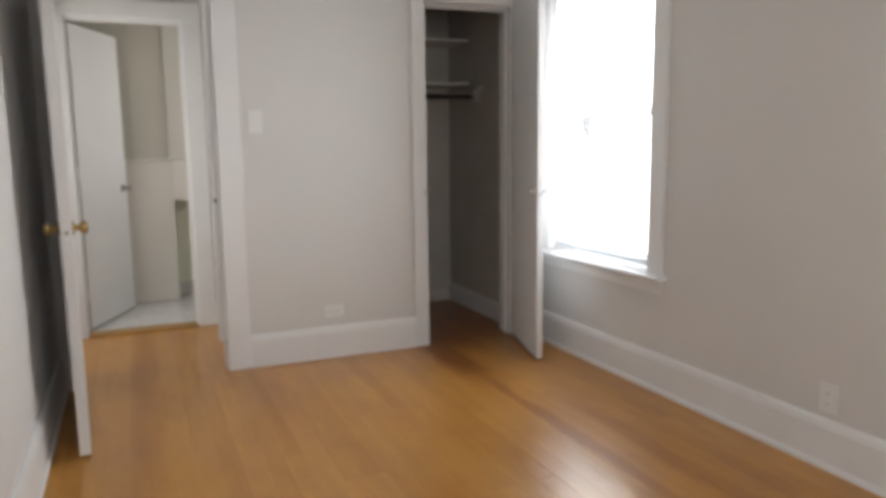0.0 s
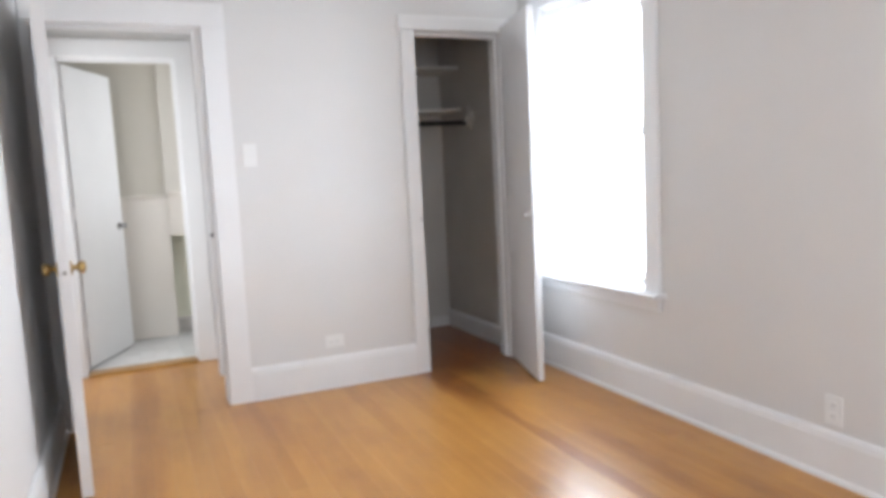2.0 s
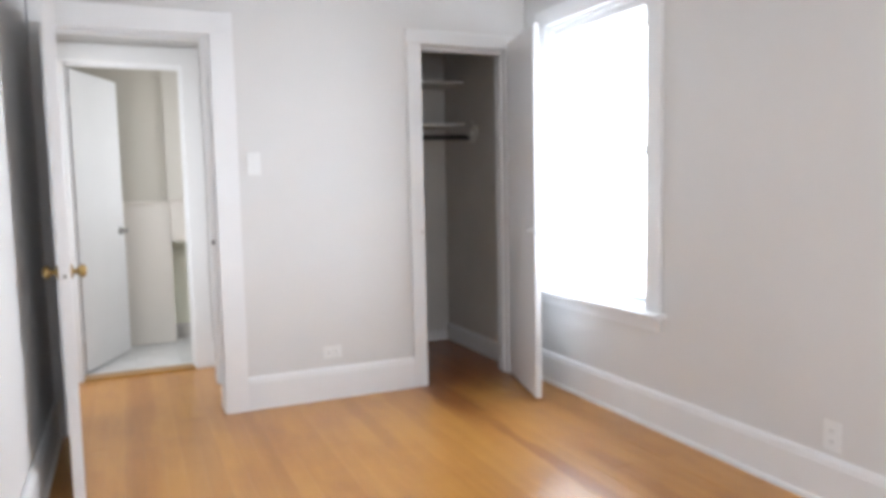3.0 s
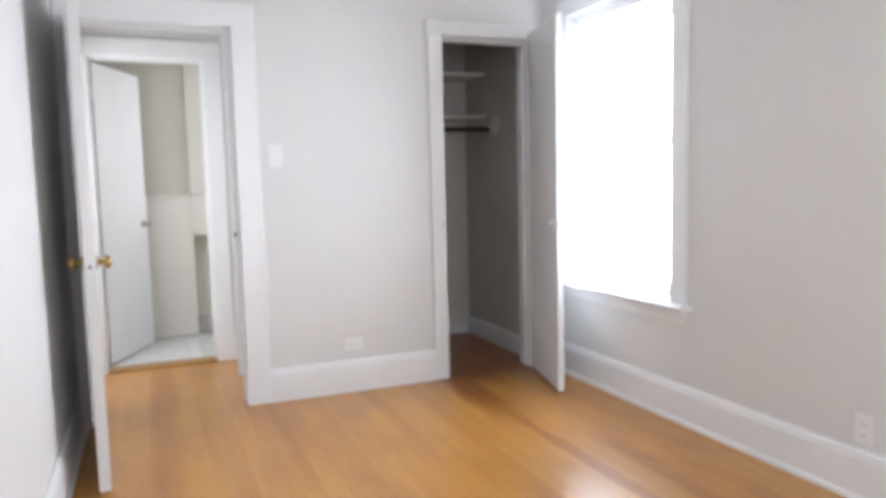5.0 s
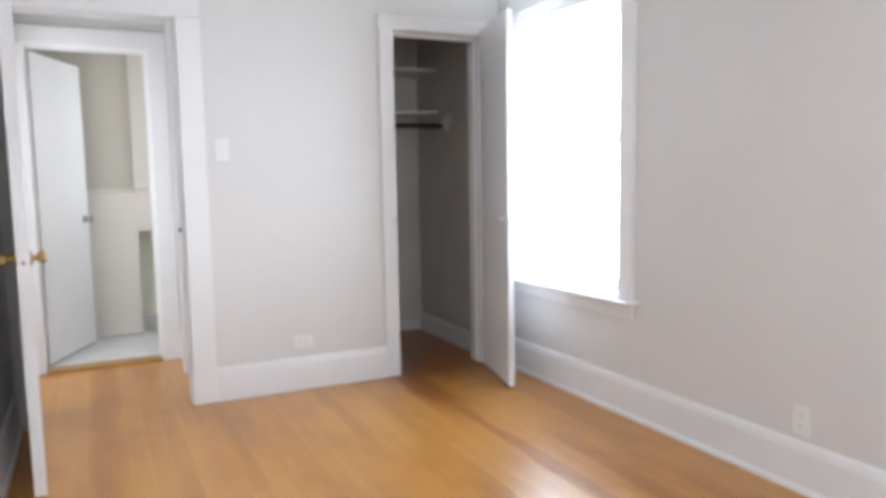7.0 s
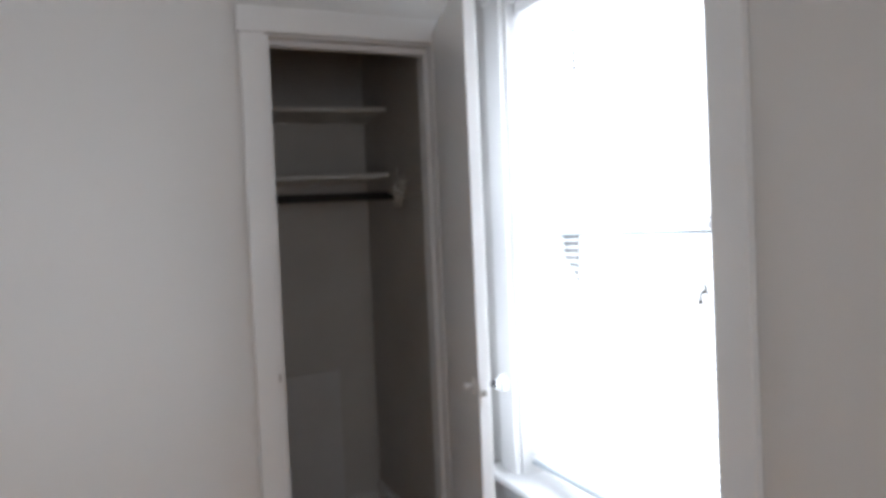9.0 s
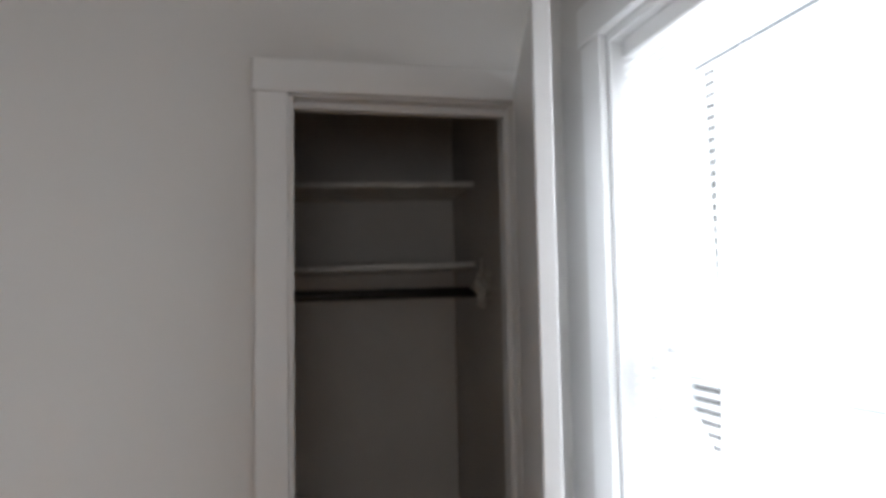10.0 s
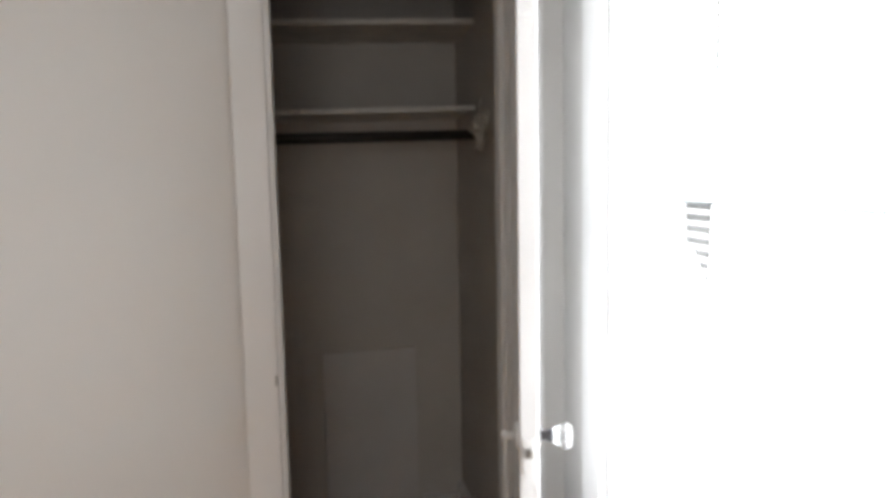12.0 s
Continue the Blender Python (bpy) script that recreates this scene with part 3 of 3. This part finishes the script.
part("crystal_knob", turned(lathe([(0, 0.0285), (0.015, 0.0285), (0.020, 0.040), (0.0265, 0.048), (0.0265, 0.054), (0.020, 0.061), (0.010, 0.063), (0, 0.063)], 8), Matrix.Translation((kx, 0.035, kz)) @ pose(0, 0, 0, -90)), CRYSTAL, cd, "faceted clear glass door knob")
# white painted turn on the closet side
part("inner_rose", turned(lathe([(0, 0), (0.024, 0), (0.025, 0.003), (0.02, 0.007), (0.007, 0.009), (0.006, 0.02), (0.009, 0.023), (0.010, 0.028), (0.006, 0.032), (0, 0.033)], 20), Matrix.Translation((kx, 0, kz)) @ pose(0, 0, 0, 90)), TRIM, cd, "white painted small knob", True)

# bedroom door, swung open against the side wall
a, b = (RD0 + 0.004, -0.022), (-2.664, -0.97)
rd = leaf("door_bedroom", pose(a[0], a[1], 0, 0, 0, heading(a, b)), 0.945, RDT - 0.01, "white painted flush bedroom door swung open along the wall", thick=0.044)
round_knob(rd, 0.880, 0.044, 0.942, 1, BRASS)
round_knob(rd, 0.880, 0.0, 0.942, -1, BRASS)
part("latch_plate", box(0.9445, 0.009, 0.895, 0.9462, 0.035, 0.965, 0.0006), TRIM, rd, "painted latch plate")
part("latch_bolt", box(0.946, 0.015, 0.921, 0.953, 0.029, 0.938, 0.003), STEEL, rd, "small dark latch bolt")

# bathroom door, half open into the bathroom
a, b = (BD0 + 0.006, YV + 0.112), (-2.432, 1.925)
bd = leaf("door_bathroom", pose(a[0], a[1], 0.012, 0, 0, heading(a, b)), 0.715, BDT - 0.025, "white glossy painted bathroom door standing half open", gap=0.020, hinges=(0.26, 1.08, 1.86))
round_knob(bd, 0.645, 0.0, 0.95, -1, CHROME, 0.022, "small dull chrome door knob")


# ---- closet fittings ----
def shelf(name, z0, z1, label):
    s = thing(name, pose((CLL + CR) / 2, YC, (z0 + z1) / 2), label, "shelf")
    hw = (CR - CLL) / 2
    bm = box(-hw + 0.001, -0.37, -0.01, hw - 0.001, -0.001, 0.01, 0.003)
    cut = [e for e in bm.edges if abs(e.verts[0].co.x - e.verts[1].co.x) > 0.5]
    bmesh.ops.subdivide_edges(bm, edges=cut, cuts=70)
    for v in bm.verts:
        if v.co.y < -0.36:
            k = noise.noise(Vector((v.co.x * 60, z0 * 9, v.co.z * 200)))
            v.co.y += 0.0035 * max(0.0, k) + (0.008 if abs(v.co.x + 0.05) < 0.012 and v.co.z > 0 else 0)
            v.co.z -= 0.0018 * max(0.0, k) * (1 if v.co.z > 0 else -1)
    sh = (z1 - z0) / (2 * hw)
    for v in bm.verts:
        v.co.z += v.co.x * sh
    part("board", bm, SHELF, s)
    return tagged(s, group="closet shelves")


shelf("closet_shelf", 1.992, 2.018, "upper grey painted wooden closet shelf with chipped edge")
shelf("closet_shelf", 1.680, 1.708, "lower grey painted wooden closet shelf above the rod")

rod = thing("clothes_rod", pose(CR, 0.708, 1.604), "dark stained wooden clothes rod across the closet", "clothes rod")
part("rod", turned(lathe([(0, 0), (0.019, 0), (0.019, 1.18), (0, 1.18)], 20), pose(-0.018, 0, 0, 0, -90.8, 0)), ROD, rod, "", True)
part("rod_socket", turned(lathe([(0, 0), (0.040, 0), (0.040, 0.008), (0.030, 0.012), (0.028, 0.022), (0.0, 0.022)], 20), pose(-0.0005, 0, 0, 0, -90, 0)), SHELF, rod, "paint-crusted round rod socket", True)
bm = bmesh.new()
bmesh.ops.create_icosphere(bm, subdivisions=4, radius=0.033)
for v in bm.verts:
    k = 1 + 0.55 * noise.noise(v.co * 50 + Vector((3, 1, 7))) + 0.30 * noise.noise(v.co * 130)
    v.co = Vector((v.co.x * 0.9 * k, v.co.y * 1.7 * k * k, v.co.z * 1.35 * k * k))
part("paper_wad", turned(bm, Matrix.Translation((-0.030, -0.10, 0.016))), WAD, rod, "crumpled whitish paper round the rod end")
for yz in ((-0.24, 0.045), (-0.22, 0.005), (-0.03, 0.04), (-0.05, 0.085), (-0.17, -0.02)):
    w = bmesh.new()
    q = [(-0.02, -0.11, 0.02), (-0.035, -0.06 + yz[0] * 0.5, yz[1]), (-0.02, yz[0], yz[1] * 1.4)]
    for c0, c1 in zip(q, q[1:]):
        c0, c1 = Vector(c0), Vector(c1)
        turn = (c1 - c0).to_track_quat("Z", "Y").to_matrix().to_4x4()
        tmp = bpy.data.meshes.new("tmp")
        seg = turned(lathe([(0, 0), (0.0022, 0), (0.0022, (c1 - c0).length), (0, (c1 - c0).length)], 6), Matrix.Translation(c0) @ turn)
        seg.to_mesh(tmp)
        seg.free()
        w.from_mesh(tmp)
        bpy.data.meshes.remove(tmp)
    part("string", w, WAD, rod)
bm = box(-0.014, -0.50, -0.028, -0.0005, -0.03, 0.028, 0.002)
tagged(part("cleat_closet", turned(bm, Matrix.Translation((CR, 0.80, 1.625))), CLOSET), "painted wooden cleat along the closet wall", "cleat", kind="structure")

panel = thing("access_panel", pose(-0.431, YC, 0), "painted board access panel low on the closet wall", "access panel")
bm = box(-0.196, -0.014, 0.004, 0.196, -0.0005, 0.738, 0.003)
for v in bm.verts:
    if v.co.z > 0.5:
        v.co.z += v.co.x * 0.03
part("board", bm, PANEL, panel)
for x0, x1, top in ((-0.86, -0.7235, 0.815), (-0.7195, -0.634, 0.795)):
    tagged(part("trim_closet", box(x0, YC - 0.012, 0.0, x1, YC - 0.0005, top, 0.002), CLOSET), "flat painted board on the closet's back", "trim", kind="structure")


# ---- switch and outlets ----
def plate(name, m, label, cat, w, h, slots):
    o = thing(name, m, label, cat, "wall outlets" if cat == "outlet" else "")
    part("cover_plate", box(-w / 2, -0.006, -h / 2, w / 2, 0, h / 2, 0.0025), PLASTIC, o)
    for nm, x0, z0, x1, z1, d, mat in slots:
        part(nm, box(x0, -d, z0, x1, -0.002, z1, 0.001), mat, o)
    return o


plate("light_switch", pose(-1.747, 0, 1.393), "white plastic toggle light switch plate", "light switch", 0.075, 0.125,
      [("toggle", -0.005, -0.010, 0.005, 0.012, 0.016, PLASTIC), ("screw", -0.003, 0.036, 0.003, 0.042, 0.0072, PLASTIC), ("screw", -0.003, -0.042, 0.003, -0.036, 0.0072, PLASTIC)])


def sockets(flat):
    out = []
    for c in (-0.021, 0.021):
        if flat:
            out += [("receptacle", c - 0.015, -0.017, c + 0.015, 0.017, 0.0085, PLASTIC),
                    ("slot", c - 0.005, 0.004, c + 0.004, 0.0065, 0.0092, DARK), ("slot", c - 0.005, -0.0065, c + 0.004, -0.004, 0.0092, DARK)]
        else:
            out += [("receptacle", -0.017, c - 0.015, 0.017, c + 0.015, 0.0085, PLASTIC),
                    ("slot", -0.0065, c - 0.004, -0.004, c + 0.005, 0.0092, DARK), ("slot", 0.004, c - 0.004, 0.0065, c + 0.005, 0.0092, DARK)]
    return out


plate("wall_outlet", pose(-1.338, 0, 0.281), "white sideways electrical outlet above the baseboard", "outlet", 0.115, 0.072, sockets(True))
plate("wall_outlet", pose(0, -2.268, 0.272, 0, 0, -90), "white electrical outlet above the baseboard", "outlet", 0.075, 0.117, sockets(False))

# ---- floor pieces ----
random.seed(4)
PW = 0.0826
board_cache = {}


def board(x0, x1, y0, y1, parent, mat):
    key = (round(x1 - x0, 3), round(y1 - y0, 2), mat.name)
    if key not in board_cache:
        w, ln = x1 - x0 - 0.0003, key[1] - 0.0004
        bm = bmesh.new()
        b = 0.0006
        lo = [bm.verts.new((x, y, -0.010)) for x, y in ((-w / 2, -ln / 2), (w / 2, -ln / 2), (w / 2, ln / 2), (-w / 2, ln / 2))]
        mi = [bm.verts.new((v.co.x, v.co.y, -b)) for v in lo]
        hi = [bm.verts.new((v.co.x - math.copysign(b, v.co.x), v.co.y - math.copysign(b, v.co.y), 0)) for v in lo]
        for p0, p1 in ((lo, mi), (mi, hi)):
            for i in range(4):
                bm.faces.new((p0[i], p0[(i + 1) % 4], p1[(i + 1) % 4], p1[i]))
        bm.faces.new(hi)
        board_cache[key] = mesh_of("floor_board", bm, mat)
    o = new("floor_board", board_cache[key])
    o.parent, o.location = parent, ((x0 + x1) / 2, (y0 + y1) / 2, random.uniform(-0.0003, 0.0002))
    o.rotation_euler = (random.uniform(-0.0004, 0.0004), random.uniform(-0.0012, 0.0012), 0)


def lay(x0, x1, y0, y1, mat=None):
    mat = mat or FLOOR
    x = x0
    while x < x1 - 0.005:
        xe = min(x + PW, x1)
        y = y0
        first = True
        while y < y1 - 0.02:
            ln = random.choice((2.0, 2.4, 2.8, 3.2, 3.8)) * (random.choice((0.5, 0.75, 1.0)) if first else 1)
            first = False
            ye = y1 if y + ln > y1 - 0.3 else y + ln
            board(x, xe, y, ye, floor, mat)
            y = ye
        x = xe


# one run of boards from the rear wall through the doorways
XA = -34 * PW
lay(XA, XA + 12 * PW, YB, YV + 0.04)
lay(XA + 12 * PW, XA + 19 * PW, YB, TH)
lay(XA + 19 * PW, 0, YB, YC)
lay(-2.85, XA, TH, YV + 0.04)

tile_bm = None
TS = 0.10
for i in range(18):
    for k in range(13):
        x, y = -3.0 + TS * i, YV + 0.11 + TS * k
        if x > -1.25:
            continue
        if tile_bm is None:
            tile_bm = mesh_of("floor_tile", box(-TS / 2 + 0.0012, -TS / 2 + 0.0012, -0.006, TS / 2 - 0.0012, TS / 2 - 0.0012, 0.004, 0.001, seg=1), TILE)
        o = new("floor_tile", tile_bm)
        o.parent, o.location = bath_floor, (x + TS / 2, y + TS / 2, 0.008 + random.uniform(-0.0003, 0.0003))
